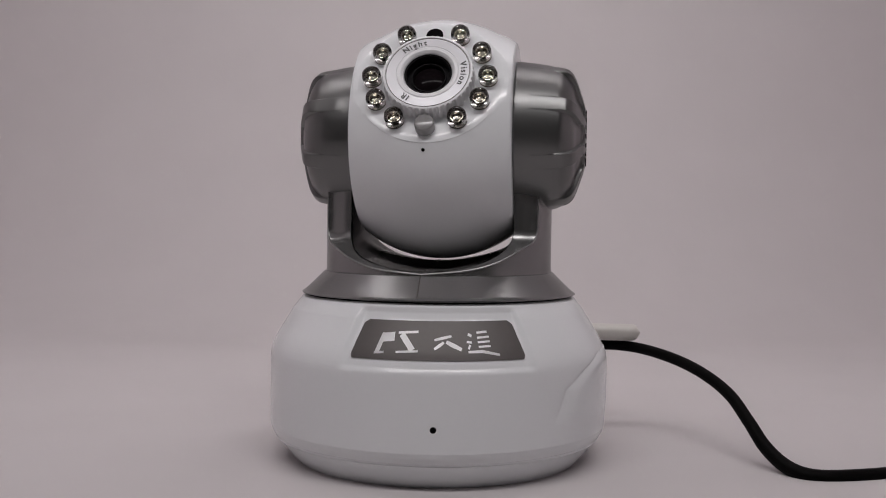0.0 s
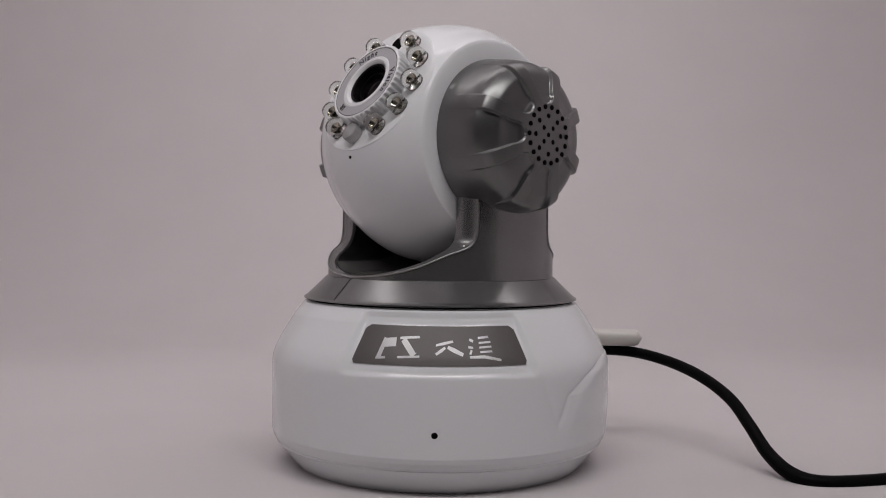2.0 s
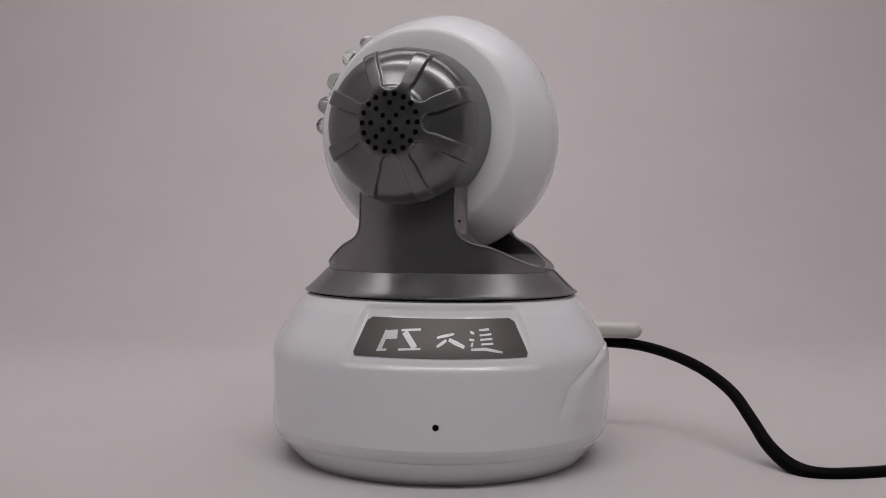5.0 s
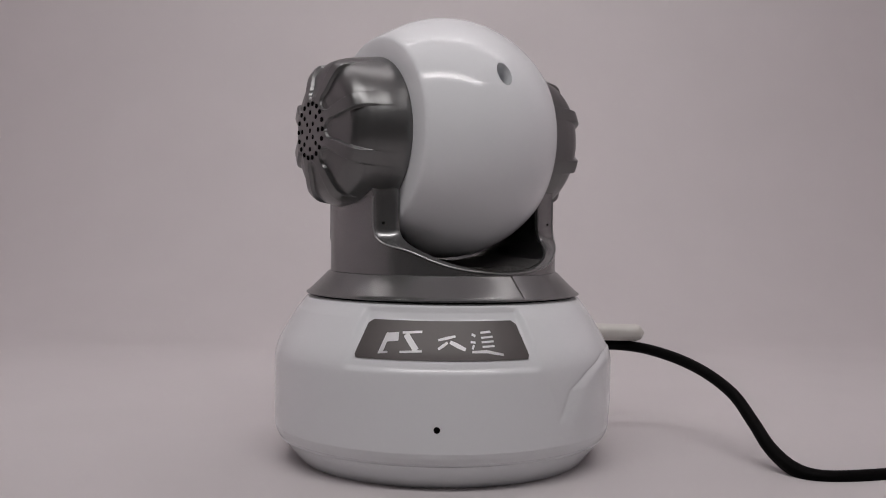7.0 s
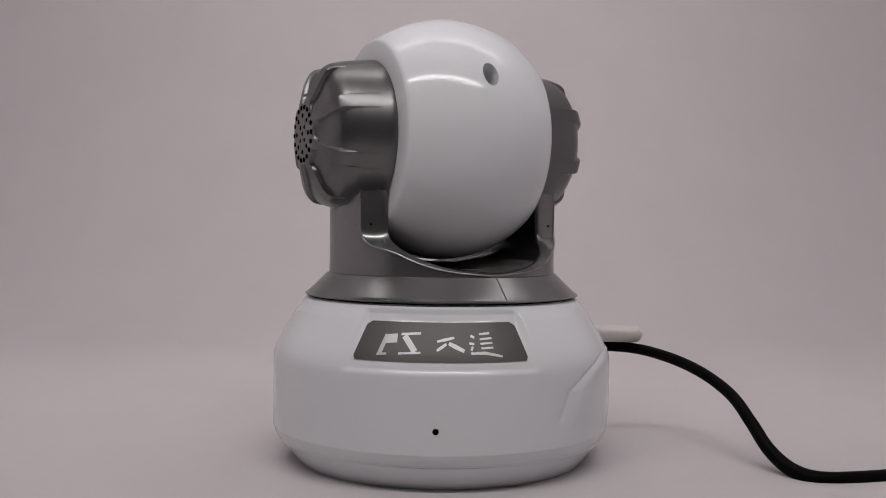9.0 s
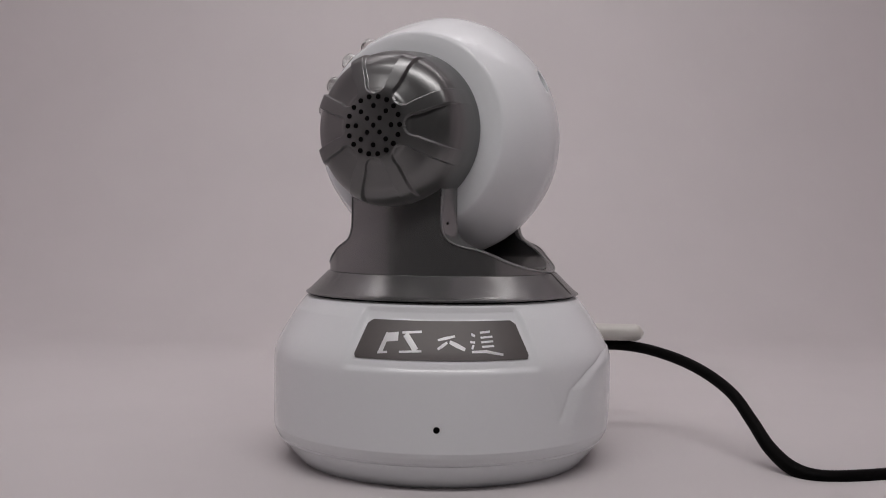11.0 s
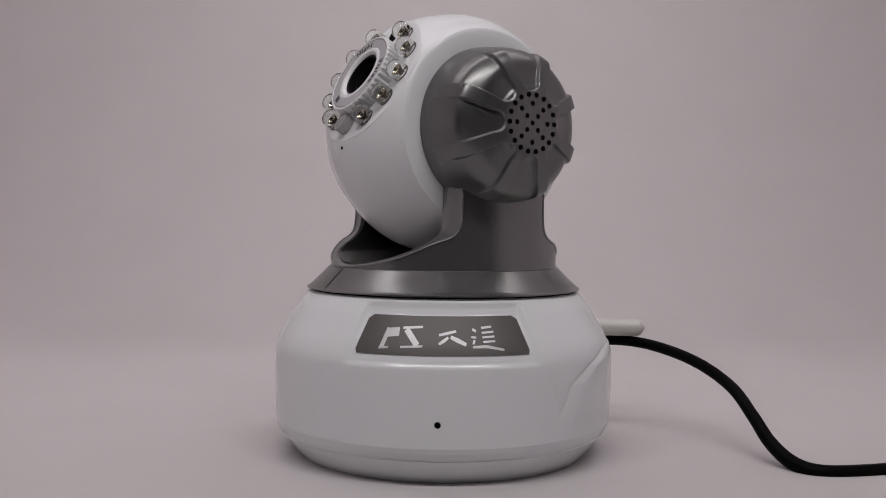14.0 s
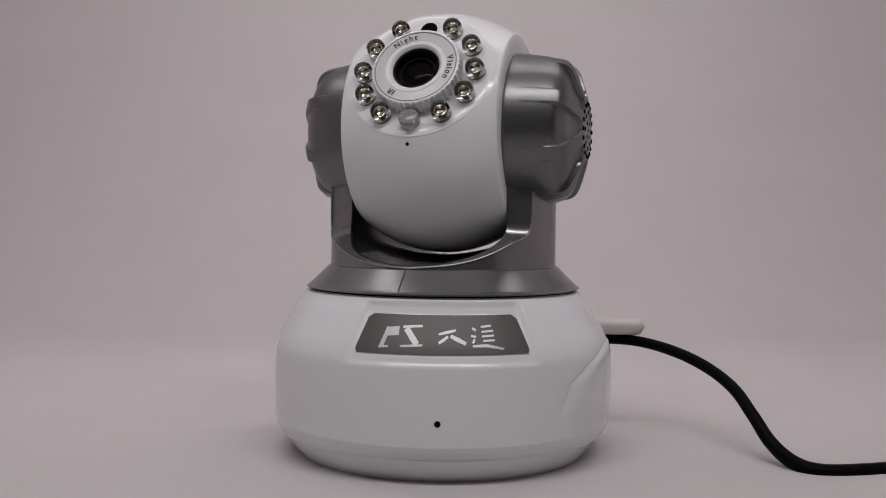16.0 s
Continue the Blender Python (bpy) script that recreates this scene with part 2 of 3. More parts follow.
# plain marks in place of the maker's sign
for stroke, wide in ((((-19.4, -0.305), (-18.0, -0.185)), 0.04), (((-20.2, -0.306), (-17.0, -0.300)), 0.018), (((-18.3, -0.213), (-14.3, -0.205)), 0.072),
                     (((-13.2, -0.182), (-6.6, -0.174)), 0.02), (((-12.0, -0.19), (-8.0, -0.285)), 0.05), (((-13.2, -0.297), (-6.2, -0.289)), 0.018),
                     (((-1.2, -0.222), (1.5, -0.21), (4.4, -0.198)), 0.018), (((1.8, -0.235), (0.4, -0.255), (-1.2, -0.276)), 0.02),
                     (((2.6, -0.232), (4.7, -0.252), (7.4, -0.278)), 0.028),
                     (((9.8, -0.186), (11.0, -0.198)), 0.022), (((9.2, -0.232), (10.8, -0.236)), 0.018), (((10.2, -0.25), (9.6, -0.275)), 0.018),
                     (((9.4, -0.292), (14, -0.290), (19.4, -0.312)), 0.019), (((12.8, -0.178), (16.4, -0.172)), 0.018),
                     (((12.8, -0.208), (16.9, -0.202)), 0.016), (((12.8, -0.235), (16.9, -0.230)), 0.016), (((12.9, -0.262), (16.9, -0.258)), 0.016)):
    part("printed_mark", mark(stroke, wide), SILVER, plate, lift=FL)


def pin_hole(radius):
    """A small dark hole with a rounded lip, facing -y."""
    return moved(lathe([(0, -0.02), (radius, -0.02), (radius, 0.0), (radius * 0.8, 0.003), (0, 0.001)], 20), Matrix.Rotation(radians(90), 4, "X"))


part("microphone_hole", moved(pin_hole(0.021), Matrix.Translation(on_base(-1.2, -0.775))), HOLE, device, "small round black hole", FL)


def rod(points, radius, n=16):
    """A round rod through points, closed at both ends."""
    bm = bmesh.new()
    pts = [Vector(p) for p in points]
    rings, side = [], None
    for i, p in enumerate(pts):
        d = (pts[min(i + 1, len(pts) - 1)] - pts[max(i - 1, 0)]).normalized()
        side = (d.cross(Vector((0, 0, 1) if abs(d.z) < 0.9 else (1, 0, 0))) if side is None else side - d * side.dot(d)).normalized()
        up = side.cross(d)
        r = radius(i / (len(pts) - 1)) if callable(radius) else radius
        rings.append([bm.verts.new(p + r * (side * math.cos(2 * math.pi * k / n) + up * math.sin(2 * math.pi * k / n))) for k in range(n)])
    for a, b in zip(rings, rings[1:]):
        for k in range(n):
            bm.faces.new((a[k], a[(k + 1) % n], b[(k + 1) % n], b[k]))
    bm.faces.new(rings[0])
    bm.faces.new(rings[-1][::-1])
    return bm


def spline(points, steps):
    """A smooth line through points."""
    p = [Vector(q) for q in points]
    p = [2 * p[0] - p[1]] + p + [2 * p[-1] - p[-2]]
    out = []
    for i in range(1, len(p) - 2):
        for k in range(steps):
            t = k / steps
            a, b, c, d = p[i - 1:i + 3]
            out.append(0.5 * (2 * b + (c - a) * t + (2 * a - 5 * b + 4 * c - d) * t * t + (3 * b - a - 3 * c + d) * t ** 3))
    return out + [p[-2]]


def end_round(t):
    return 0.072 * (1 if t < 0.93 else math.sqrt(max(0.02, 1 - ((t - 0.93) / 0.07) ** 2)))


part("antenna", rod([(0.75 + 0.98 * i / 30, 1.02, -0.385 - 0.01 * i / 30) for i in range(31)], end_round), CREAM, device, "stubby white plastic rod behind the base", FL, 40)

# ---- the power cable ----
WAY = [(0.7, 0.85, -0.515), (1.23, 1.13, -0.515), (1.62, 1.03, -0.513), (1.875, 0.75, -0.55), (2.07, 0.40, -0.625), (2.21, 0.07, -0.745),
       (2.28, -0.2, -0.90), (2.335, -0.43, -1.045), (2.43, -0.62, -1.142), (2.58, -0.73, -1.177), (2.90, -0.70, -1.180), (3.40, -0.54, -1.180), (4.2, -0.28, -1.180), (5.4, 0.0, -1.180)]
bm_cable = rod(spline(WAY, 10), lambda t: 0.045 + 0.011 * smooth(0.4, 0.75, t), 20)
tagged(new("power_cable", finish(bm_cable, RUBBER, 60, "power_cable", FL)), "black rubber power cable curving down to the table", "cable")

# ---- the turning head; its front faces -y ----
ZA = 1.15           # height of the tilt axis
XA, YA = 0.02, -0.044
AXIS = Matrix.Translation((XA, YA, ZA))
BALL = Matrix.Translation((XA, YA + 0.022, ZA))    # the ball hangs between the two hubs
TILT = 29.0
PL = 0.706           # the lens plate lies this far out from the axis


def hump(y, z):
    """The slot's floor, with a ridge added under the ball to block the bright backdrop."""
    return z + (0.014 + 0.055 * (1 - smooth(0.02, 0.32, abs(y)))) * (1 - smooth(0.19, 0.50, z))


def slot_line():
    """Half of the slot's outline: a straight wall above, a round floor below."""
    return [(p.x, p.y) for p in spline([(u, v, 0) for u, v in ((0.588, 0.62), (0.588, 0.49), (0.584, 0.43), (0.568, 0.38), (0.540, 0.335), (0.495, 0.294),
            (0.425, 0.254), (0.33, 0.220), (0.22, 0.195), (0.11, 0.179), (0, 0.175))], 3)]


def trough(outline):
    bm = bmesh.new()
    rows = [[bm.verts.new((u, y, hump(y, v))) for u, v in outline] for y in (-1.2, -0.8, -0.68, -0.56, -0.44, -0.32, -0.2, -0.14, -0.08, 0.0, 0.08, 0.14, 0.2, 0.32, 0.44, 0.56, 0.68, 0.8, 1.2)]
    for a, b in zip(rows, rows[1:]):
        for k in range(len(a)):
            j = (k + 1) % len(a)
            bm.faces.new((a[k], a[j], b[j], b[k]))
    bm.faces.new(rows[0])
    bm.faces.new(rows[-1][::-1])
    return bm


def skew(x, y):
    """One arm sits a little further back than the other."""
    return y + 0.040 * smooth(0.45, 0.62, -x) * (1 - smooth(0.42, 0.78, abs(y)))


FLANK = [(0.80, 0.20), (0.72, 0.244), (0.63, 0.295), (0.55, 0.34), (0.49, 0.378), (0.445, 0.42), (0.42, 0.475), (0.412, 0.54)]


def yoke():
    """Collar, neck and two arms in one casting."""
    drum = lathe([(0, 0.05), (0.838, 0.05), (0.835, 0.3), (0.838, 1.3), (0, 1.3)], 128)
    flank = [(0.9, 0.04), (0.9, 0.145), (0.84, 0.177)] + [(p.x, p.y) for p in spline([(u, v, 0) for u, v in FLANK], 5)] + [(0.41, 0.8), (0.44, 0.9), (0.41, 1.3)]
    outline = [(u - 0.06 * (1 - smooth(0.42, 0.60, u)), v) for u, v in flank] + [(-u, v) for u, v in flank[::-1]]
    slot = [(0.588, 1.4)] + slot_line() + [(-u, v) for u, v in slot_line()[-2::-1]] + [(-0.588, 1.4)]
    xs = [-0.9 + 0.025 * i for i in range(73)]
    block = bmesh.new()
    rows = []
    for x in xs:                                             # the shelf falls away towards its outer edge
        row = []
        for y, z in outline:
            drop = 0.008 * smooth(0.18, 0.45, abs(x)) * (1 - smooth(0.40, 0.48, z)) * smooth(0.60, 0.84, math.hypot(x, y)) * (1 - smooth(0.5, 0.68, abs(x)))
            y *= 1 - 0.11 * smooth(0.60, 0.76, abs(x)) * (1 - smooth(0.45, 0.60, abs(y)))
            row.append(block.verts.new((x, skew(x, y), max(0.17, z - drop) if z > 0.17 else z)))
        rows.append(row)
    for a, b in zip(rows, rows[1:]):
        for k in range(len(a)):
            j = (k + 1) % len(a)
            block.faces.new((a[k], a[j], b[j], b[k]))
    block.faces.new(rows[0])
    block.faces.new(rows[-1][::-1])
    return carve(drum, [("INTERSECT", block), ("DIFFERENCE", trough(slot))])


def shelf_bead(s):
    """Fine raised lip, added to bear the edge's highlight, where the fork's flank meets its round outside; s is -1 in
    front, 1 behind.
    """
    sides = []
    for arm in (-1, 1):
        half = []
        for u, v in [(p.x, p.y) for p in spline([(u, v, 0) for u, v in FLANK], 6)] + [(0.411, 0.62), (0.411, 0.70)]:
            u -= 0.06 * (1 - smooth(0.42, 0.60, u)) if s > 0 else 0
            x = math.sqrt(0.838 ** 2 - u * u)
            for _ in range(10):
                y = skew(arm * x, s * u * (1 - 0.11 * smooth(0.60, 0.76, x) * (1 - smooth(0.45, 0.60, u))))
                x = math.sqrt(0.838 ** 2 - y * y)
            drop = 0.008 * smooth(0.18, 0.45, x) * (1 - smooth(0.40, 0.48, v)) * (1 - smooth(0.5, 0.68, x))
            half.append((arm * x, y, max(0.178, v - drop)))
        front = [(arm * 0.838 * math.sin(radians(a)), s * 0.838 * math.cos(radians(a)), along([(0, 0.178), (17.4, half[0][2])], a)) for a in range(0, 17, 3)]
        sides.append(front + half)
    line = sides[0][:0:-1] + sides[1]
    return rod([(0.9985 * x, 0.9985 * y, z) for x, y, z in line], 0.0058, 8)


def liner(pick):
    """Thin lining of the slot: the stretch of its outline that pick(x) lets through."""
    bm = bmesh.new()
    right = [(0.583, 0.78)] + [(max(0, x - 0.005), z + 0.005) for x, z in slot_line()]
    pts = [p for p in right + [(-x, z) for x, z in right[-2::-1]] if pick(p[0])]
    edge = [(0.18, 0.80), (0.20, 0.78), (0.244, 0.70), (0.295, 0.61), (0.34, 0.53), (0.378, 0.47), (0.42, 0.425), (0.475, 0.40), (0.54, 0.39)]
    rows = []
    for k in (-0.96, -0.8, -0.6, -0.4, -0.3, -0.22, -0.15, -0.08, 0, 0.08, 0.15, 0.22, 0.3, 0.4, 0.6, 0.8, 0.96):
        row = []
        for x, z in pts:
            far = min(along(edge, z), math.sqrt(0.82 ** 2 - x * x)) - (0.06 * smooth(0.3, 0.45, z) if k > 0 else 0)
            row.append(bm.verts.new((x, skew(x, k * far), hump(k * far, z))))
        rows.append(row)
    for a, b in zip(rows, rows[1:]):
        for k in range(len(a) - 1):
            bm.faces.new((a[k], a[k + 1], b[k + 1], b[k]))
    bmesh.ops.solidify(bm, geom=bm.faces, thickness=0.002)
    return bm


def collar():
    return lathe([(0, 0.010), (0.985, 0.008), (1.006, 0.007), (1.013, 0.010), (1.012, 0.017), (1.000, 0.024), (0.988, 0.033), (0.980, 0.040), (0.92, 0.0975), (0.858, 0.160), (0.852, 0.166), (0.842, 0.170), (0.8, 0.170), (0.3, 0.165), (0, 0.165)], 160)


turret = part("turret", collar(), GREY, device, "brushed grey turntable collar carrying the head", sharp=20)
turret.location = (0, 0, FL * K)
arms = part("yoke", yoke(), GREY, turret, "brushed grey plastic fork with two arms")
bev = arms.modifiers.new("soft_edges", "BEVEL")
bev.harden_normals = True
bev.width, bev.segments, bev.limit_method, bev.angle_limit = 0.010 * K, 2, "ANGLE", radians(40)
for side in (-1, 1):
    part("fork_lip", shelf_bead(side), EDGE, turret, "thin lip, lighter grey for the edge's highlight")
part("slot_floor", liner(lambda x: abs(x) < 0.44), SLOT_FLOOR, turret, "smooth grey slot floor")
# black sheets along the slot's sides, beyond x 0.32
for side in (-1, 1):
    part("slot_wall", liner(lambda x: side * x > 0.32), LINING, turret, "black inner slot wall")
part("turntable_gap", lathe([(0, -0.03), (0.984, -0.03), (0.984, 0.012), (0, 0.012)], 128), HOLE, turret)
for s in (-1, 1):
    part("seam", rod([(0, s * 1.001, 0.014), (0, s * 0.992, 0.03), (0, s * 0.853, 0.168), (0, s * 0.835, 0.178), (0, s * 0.8, 0.176)] + [(0, s * y, hump(y, 0.180) + 0.003) for y in (0.7, 0.6, 0.5, 0.4, 0.3, 0.2, 0.1, 0.0)], 0.0032, 6), SEAT, turret)

FRONT = BALL @ Matrix.Rotation(radians(-TILT), 4, "X") @ Matrix.Rotation(radians(90), 4, "X")   # z runs out of the lens, y up


REAR = BALL @ Matrix.Rotation(radians(26.3), 4, "X") @ Matrix.Rotation(radians(-90), 4, "X") @ Matrix.Diagonal((0.95, 1.5, 1, 1))


def ball():
    R, half = 0.888, 0.560
    prof = [(0, -half), (0.60, -half)]
    edge = math.degrees(math.asin(half / R))
    rim = math.sqrt(R * R - half * half)
    prof += [(rim - 0.016, -half), (rim - 0.004, -half + 0.0035)]
    prof += [(R * math.cos(radians(a)), R * math.sin(radians(a))) for a in np.linspace(-edge + 0.7, edge - 0.7, 45)]
    prof += [(rim - 0.004, half - 0.0035), (rim - 0.016, half), (0.60, half), (0, half)]
    bm = lathe(prof, 144, "x")
    for v in bm.verts:                                       # a little flattened round the plate
        a = math.degrees(math.atan2(v.co.z, -v.co.y))
        v.co *= 1 - 0.027 * smooth(-80, -38, a) * (1 - smooth(76, 104, a)) * smooth(0.69, 0.80, math.hypot(v.co.y, v.co.z))
    moved(bm, BALL)
    cut = moved(lathe([(0, 0), (0.62, 0), (0.62, 0.5), (0, 0.5)], 96), FRONT @ Matrix.Translation((0, 0, PL)))
    rear = moved(lathe([(0, 0.70), (0.060, 0.70), (0.060, 1.1), (0, 1.1)], 32), REAR)
    return carve(bm, [("DIFFERENCE", cut), ("DIFFERENCE", rear)])


housing = part("ball_housing", ball(), WHITE, turret, "glossy white ball-shaped lens housing", sharp=30)
part("rear_hole", moved(lathe([(0, 0.701), (0.0595, 0.701), (0.0595, 0.706), (0, 0.706)], 32), REAR), HOLE, turret, "dark oval hole")


def at_front(x, y, z, spin=0):
    return FRONT @ Matrix.Translation((x, y, z)) @ Matrix.Rotation(radians(spin), 4, "Z")


part("led_plate", moved(lathe([(0, -0.02), (0.5045, -0.02), (0.5045, -0.001), (0.496, 0.002), (0.45, 0.005), (0, 0.008)], 96), at_front(0, 0, PL)), WHITE, turret, "round white plate round the lens")
# infrared lamps: ten of twelve places on the ring
led_glass = finish(lathe([(0, 0.012), (0.060, 0.012), (0.066, 0.02), (0.066, 0.065), (0.060, 0.09), (0.045, 0.108), (0.022, 0.118), (0, 0.120)], 28), GLASS, 40, "infrared_led")
led_cup = finish(lathe([(0, 0.016), (0.014, 0.016), (0.020, 0.034), (0.030, 0.054), (0.027, 0.055), (0.017, 0.040), (0.009, 0.038), (0.008, 0.044), (0, 0.044)], 24), CUP, 40, "reflector_cup")
led_seat = finish(lathe([(0, 0.003), (0.065, 0.003), (0.065, 0.0112), (0, 0.0112)], 28), SEAT, 40, "led_seat")
for a in (28, 60, 90, 118, 148, 212, 242, 270, 300, 332):
    m = at_front(0.398 * math.sin(radians(a)), 0.398 * math.cos(radians(a)), PL)
    for nm, me in (("infrared_led", led_glass), ("reflector_cup", led_cup), ("led_seat", led_seat)):
        ob = new(nm, me)
        ob.parent = turret
        ob.matrix_basis = Matrix.Translation(m.translation * K) @ m.to_3x3().to_4x4()


def lens_dial():
    """Knurled focusing ring."""
    bm = bmesh.new()
    n = 180
    prof = [(0.317, 0.0, 1), (0.317, 0.012, 1), (0.311, 0.016, 1), (0.311, 0.105, 1), (0.303, 0.113, 0), (0.290, 0.116, 0), (0.286, 0.110, 0), (0.212, 0.110, 0), (0.206, 0.114, 0),
            (0.185, 0.114, 0), (0.172, 0.104, 0), (0.163, 0.09, 0), (0.160, 0.01, 0)]
    rings = []
    for r, z, k in prof:
        rings.append([bm.verts.new(((r - k * 0.012 * (i // 2 % 2)) * math.cos(2 * math.pi * i / n), (r - k * 0.012 * (i // 2 % 2)) * math.sin(2 * math.pi * i / n), z)) for i in range(n)])
    for a, b in zip(rings, rings[1:]):
        for i in range(n):
            bm.faces.new((a[i], a[(i + 1) % n], b[(i + 1) % n], b[i]))
    return bm


part("lens_dial", moved(lens_dial(), at_front(-0.003, -0.012, PL)), DIAL, turret, "knurled white focusing ring")
part("dial_face", moved(lathe([(0.214, 0.106), (0.214, 0.1125), (0.284, 0.1125), (0.284, 0.106)], 96), at_front(-0.003, -0.012, PL)), FACE, turret, "pale grey printed ring")
part("dial_ring", moved(lathe([(0.2815, 0.108), (0.2815, 0.1135), (0.2855, 0.1135), (0.2855, 0.108)], 96), at_front(-0.003, -0.012, PL)), SEAT, turret, "thin dark printed circle")
part("lens_barrel", moved(lathe([(0.161, 0.095), (0.150, 0.088), (0.148, 0.02), (0.118, 0.02), (0.118, 0.05), (0.112, 0.05), (0.110, 0.012), (0.161, 0.010)], 72), at_front(-0.003, -0.012, PL)), DARK, turret, "black inner lens tube")
part("lens_glass", moved(lathe([(0, 0.045), (0.05, 0.040), (0.09, 0.028), (0.112, 0.014), (0, 0.0095)], 48), at_front(-0.003, -0.012, PL)), LENS, turret, "dark convex glass lens")
part("light_sensor", moved(lathe([(0, 0.009), (0.068, 0.009), (0.068, 0.064), (0.062, 0.075), (0.045, 0.081), (0, 0.083)], 36), at_front(0, -0.392, PL)), MILK, turret, "milky round light sensor")
part("sensor_recess", moved(lathe([(0, 0.004), (0.060, 0.004), (0.060, 0.0105), (0, 0.0105)], 28), at_front(0, 0.385, PL)), HOLE, turret, "dark round hole")
part("pin_hole", moved(pin_hole(0.012), Matrix.Translation((0.012, -0.875, 1.003)) @ Matrix.Rotation(radians(9), 4, "X")), HOLE, turret, "tiny dark hole")


def word(text, middle, gap, size):
    """Letters set round the dial, clockwise, their heads outwards."""
    rows, glyphs = [], []
    for ch in text:
        cu = bpy.data.curves.new("letter", "FONT")
        cu.body, cu.size, cu.align_x, cu.extrude, cu.offset = ch, size, "CENTER", 0.002, 0.0013
        tmp = new("temp", cu)
        b = bmesh.new()
        b.from_mesh(bpy.data.meshes.new_from_object(tmp.evaluated_get(bpy.context.evaluated_depsgraph_get())))
        bpy.data.objects.remove(tmp)
        xs = [v.co.x for v in b.verts]
        moved(b, Matrix.Translation((-(min(xs) + max(xs)) / 2, 0, 0)))
        glyphs.append((b, max(xs) - min(xs) + gap))
    at = -sum(w for _, w in glyphs) / 2
    for b, w in glyphs:
        a = middle - math.degrees((at + w / 2) / 0.247)
        at += w
        rows.append(moved(b, at_front(0.227 * math.cos(radians(a)) - 0.003, 0.227 * math.sin(radians(a)) - 0.012, PL + 0.1135, a - 90)))
    return joined(*rows)


part("word_night", word("Night", 116, 0.013, 0.058), INK, turret, "small dark lettering")
part("word_vision", word("Vision", -3, 0.013, 0.058), INK, turret, "small dark lettering")
part("word_ir", word("IR", 236, 0.013, 0.056), INK, turret, "small dark lettering")


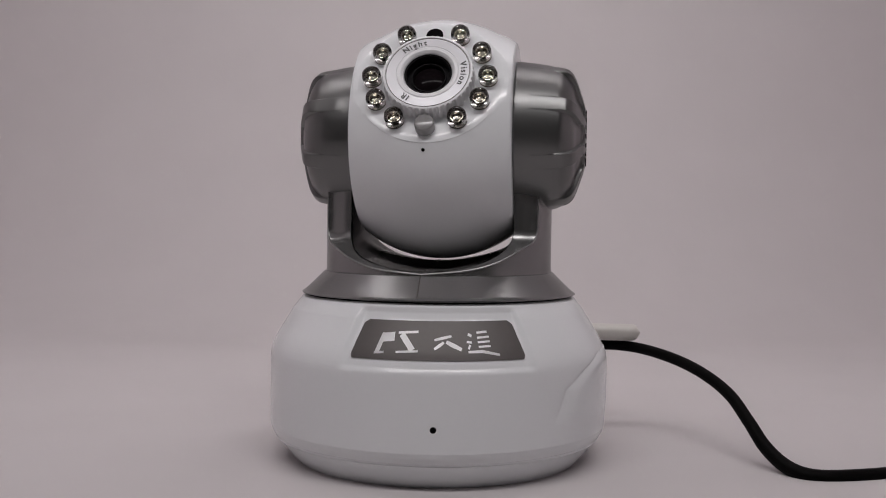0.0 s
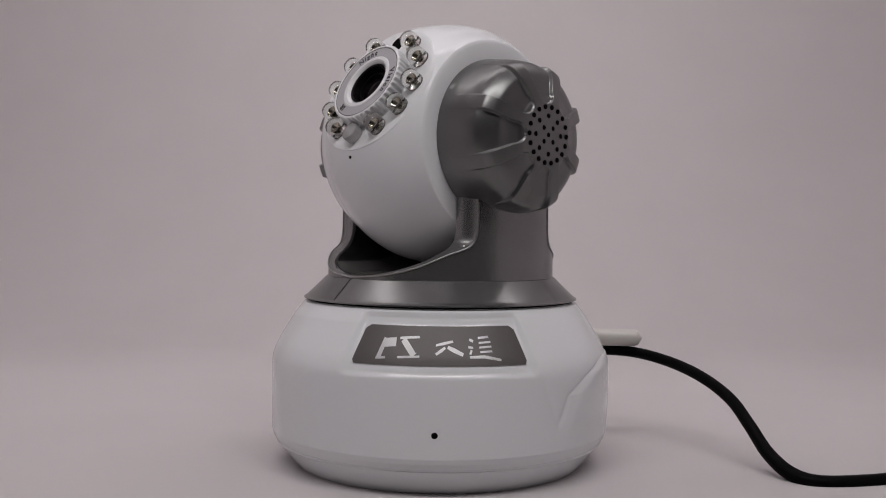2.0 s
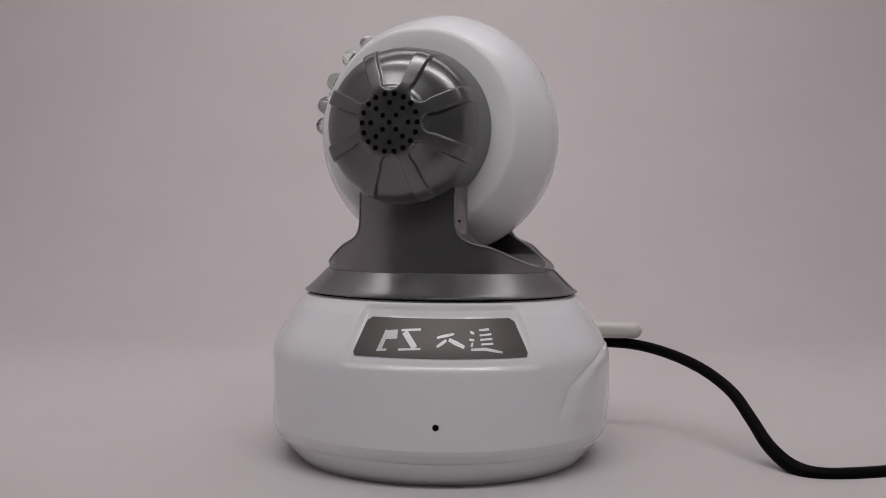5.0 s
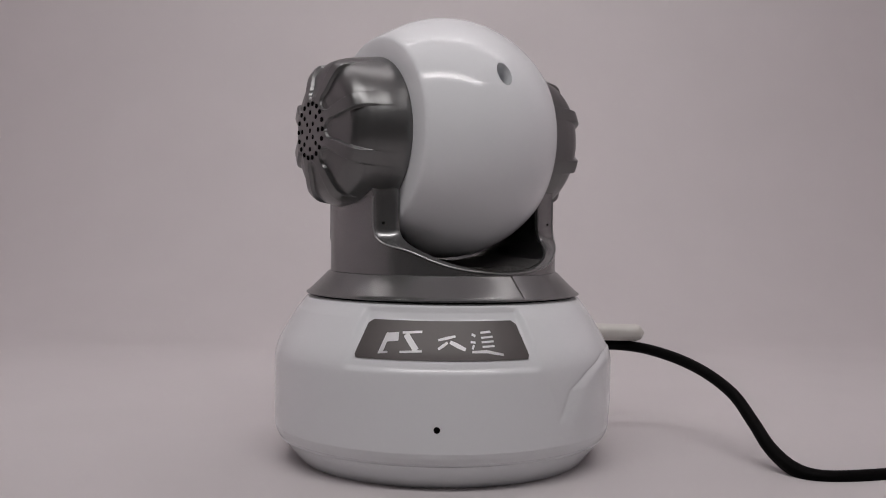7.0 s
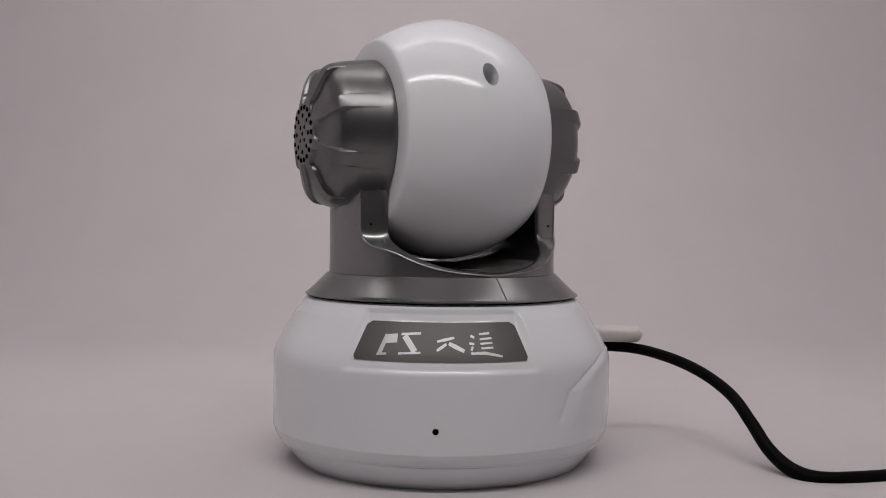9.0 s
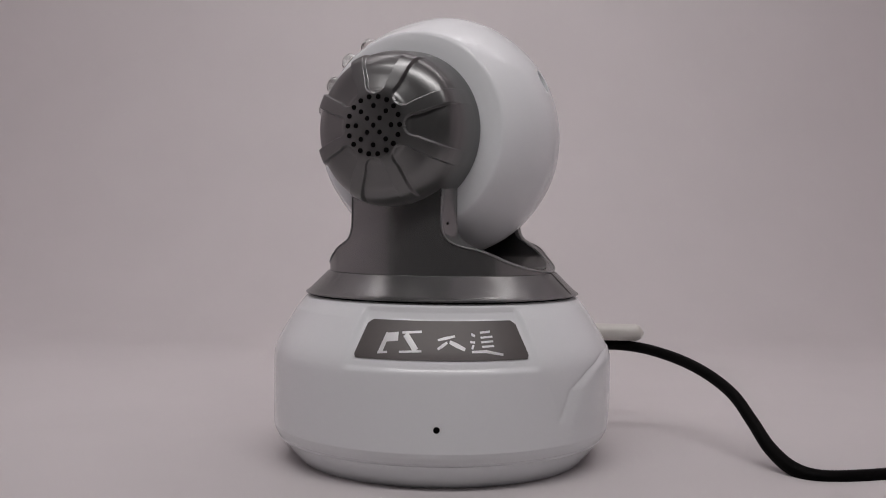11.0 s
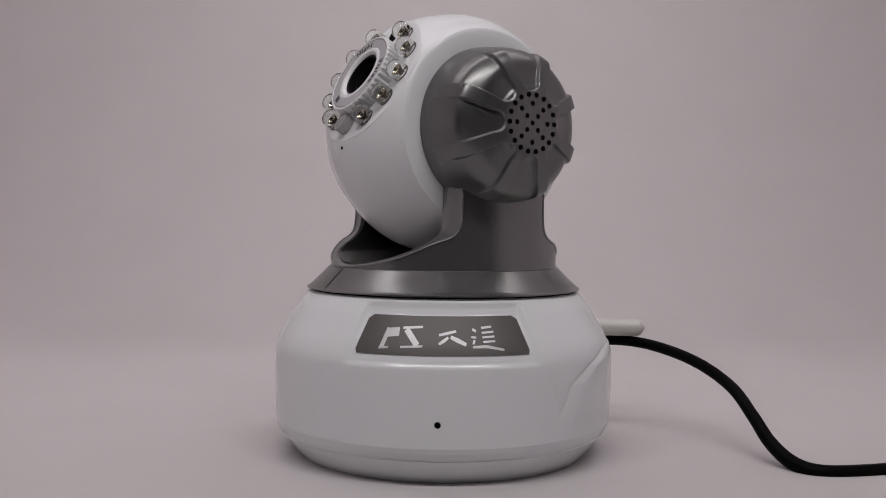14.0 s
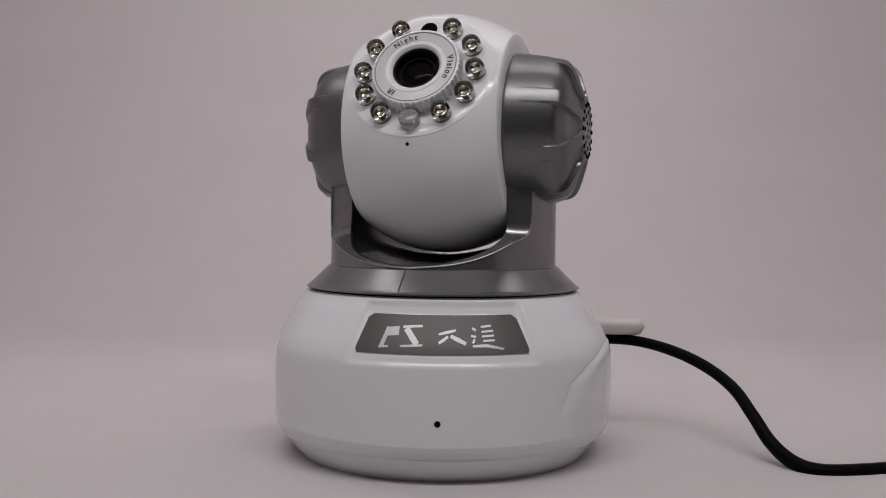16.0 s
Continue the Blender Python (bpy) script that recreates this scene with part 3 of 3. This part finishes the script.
def side_hub():
    """Turned cap with eight deep U-shaped fields between spokes, facing +x; the fields run out into the rim."""
    proud = [(0, 1.068), (0.10, 1.067), (0.19, 1.063), (0.25, 1.052), (0.32, 1.030), (0.39, 1.007), (0.44, 0.987), (0.477, 0.964), (0.502, 0.930), (0.514, 0.888),
             (0.521, 0.84), (0.530, 0.78), (0.540, 0.72), (0.548, 0.65), (0.5545, 0.60), (0.556, 0.578), (0.5535, 0.570), (0.546, 0.567), (0.50, 0.567)]
    sunk = [(0.0, 1.054), (0.20, 1.045), (0.26, 1.024), (0.33, 0.999), (0.40, 0.977), (0.44, 0.954), (0.475, 0.922), (0.500, 0.885), (0.515, 0.84), (0.531, 0.77), (0.56, 0.567)]
    path = [Vector(q) for q in spline([(r, x, 0) for r, x in proud], 8)]
    d = [0]
    for p, q in zip(path, path[1:]):
        d.append(d[-1] + (q - p).length)
    floor_line = spline([(r, x, 0) for r, x in sunk], 8)
    n, m = 960, 190
    bm = bmesh.new()
    rings = []
    for s in np.linspace(0, d[-1], m)[1:]:
        rho = float(np.interp(s, d, [v.x for v in path]))
        top = float(np.interp(s, d, [v.y for v in path]))
        low = min(top, float(np.interp(rho, [v.x for v in floor_line], [v.y for v in floor_line])))
        wide = 0.0
        if rho > 0.212:
            wide = (0.074 + 0.36 * max(0, rho - 0.30)) * math.sqrt(max(0, 1 - max(0, (0.30 - rho) / 0.088) ** 2))
        row = []
        for i in range(n):
            a = 360 * i / n
            off = radians(abs((a + 22.5) % 45 - 22.5)) * rho
            into = smooth(-0.005, 0.006, wide - off) if wide else 0
            x = top + (low - top) * into
            row.append(bm.verts.new((x, rho * math.sin(radians(a)), rho * math.cos(radians(a)))))
        rings.append(row)
    for a, b in zip(rings, rings[1:]):
        for i in range(n):
            bm.faces.new((a[i], a[(i + 1) % n], b[(i + 1) % n], b[i]))
    bm.faces.new(rings[0])
    return bm


flip = Matrix.Rotation(radians(180), 4, "Z")
for m in (Matrix(), flip):
    part("hub_cap", moved(side_hub(), AXIS @ m @ Matrix.Translation((-0.008, 0, 0) if m == Matrix() else (-0.025, -0.045, 0))), GREY_HUB, turret, "brushed grey domed cap with flower-like grooves", sharp=70)
hole = finish(lathe([(0, -0.01), (0.0165, -0.01), (0.0165, 0.0015), (0.013, 0.003), (0, 0.0025)], 14, "x"), HOLE, 40, "speaker_hole")
spots = [(0, 0)] + [(0.064, 45 + 90 * i) for i in range(4)] + [(0.127, 45 * i) for i in range(8)] + [(0.187, 10 + 20 * i) for i in range(18)]
for r, a in spots:
    ob = new("speaker_hole", hole)
    ob.parent = turret
    ob.location = ((XA + 1.0585) * K, (YA + r * math.sin(radians(a))) * K, (ZA + r * math.cos(radians(a))) * K)
for x, y in ((0.70, 0.331), (-0.70, 0.371)):
    part("screw_hole", moved(pin_hole(0.009), Matrix.Translation((x, y - 0.001, 0.52)) @ Matrix.Rotation(radians(180), 4, "Z")), HOLE, turret)

# ---- what moves ----
PAN = [(0, -8.3), (0.5, -18.1), (1, -28.0), (1.5, -37.1), (2, -46.7), (2.5, -56.3), (3, -65.9), (3.5, -75.9), (4, -86.0), (4.2, -90.0), (6.3, -132.6),
       (6.5, -136.5), (7, -147.0), (7.5, -157.3), (8, -167.7), (8.1, -169.5), (8.2, -169.6), (8.3, -167.8), (8.5, -163.8), (9, -154.2), (9.2, -149.8), (11.3, -107.0), (11.5, -103.2), (12, -92.9),
       (12.5, -82.9), (13, -73.4), (13.5, -63.7), (14, -55.7), (14.5, -46.9), (15, -37.0), (15.5, -27.1), (16, -17.2)]


def motions():
    walk(turret, [(t, pose(0, 0, FL * K, 0, 0, a)) for t, a in PAN])


motions()
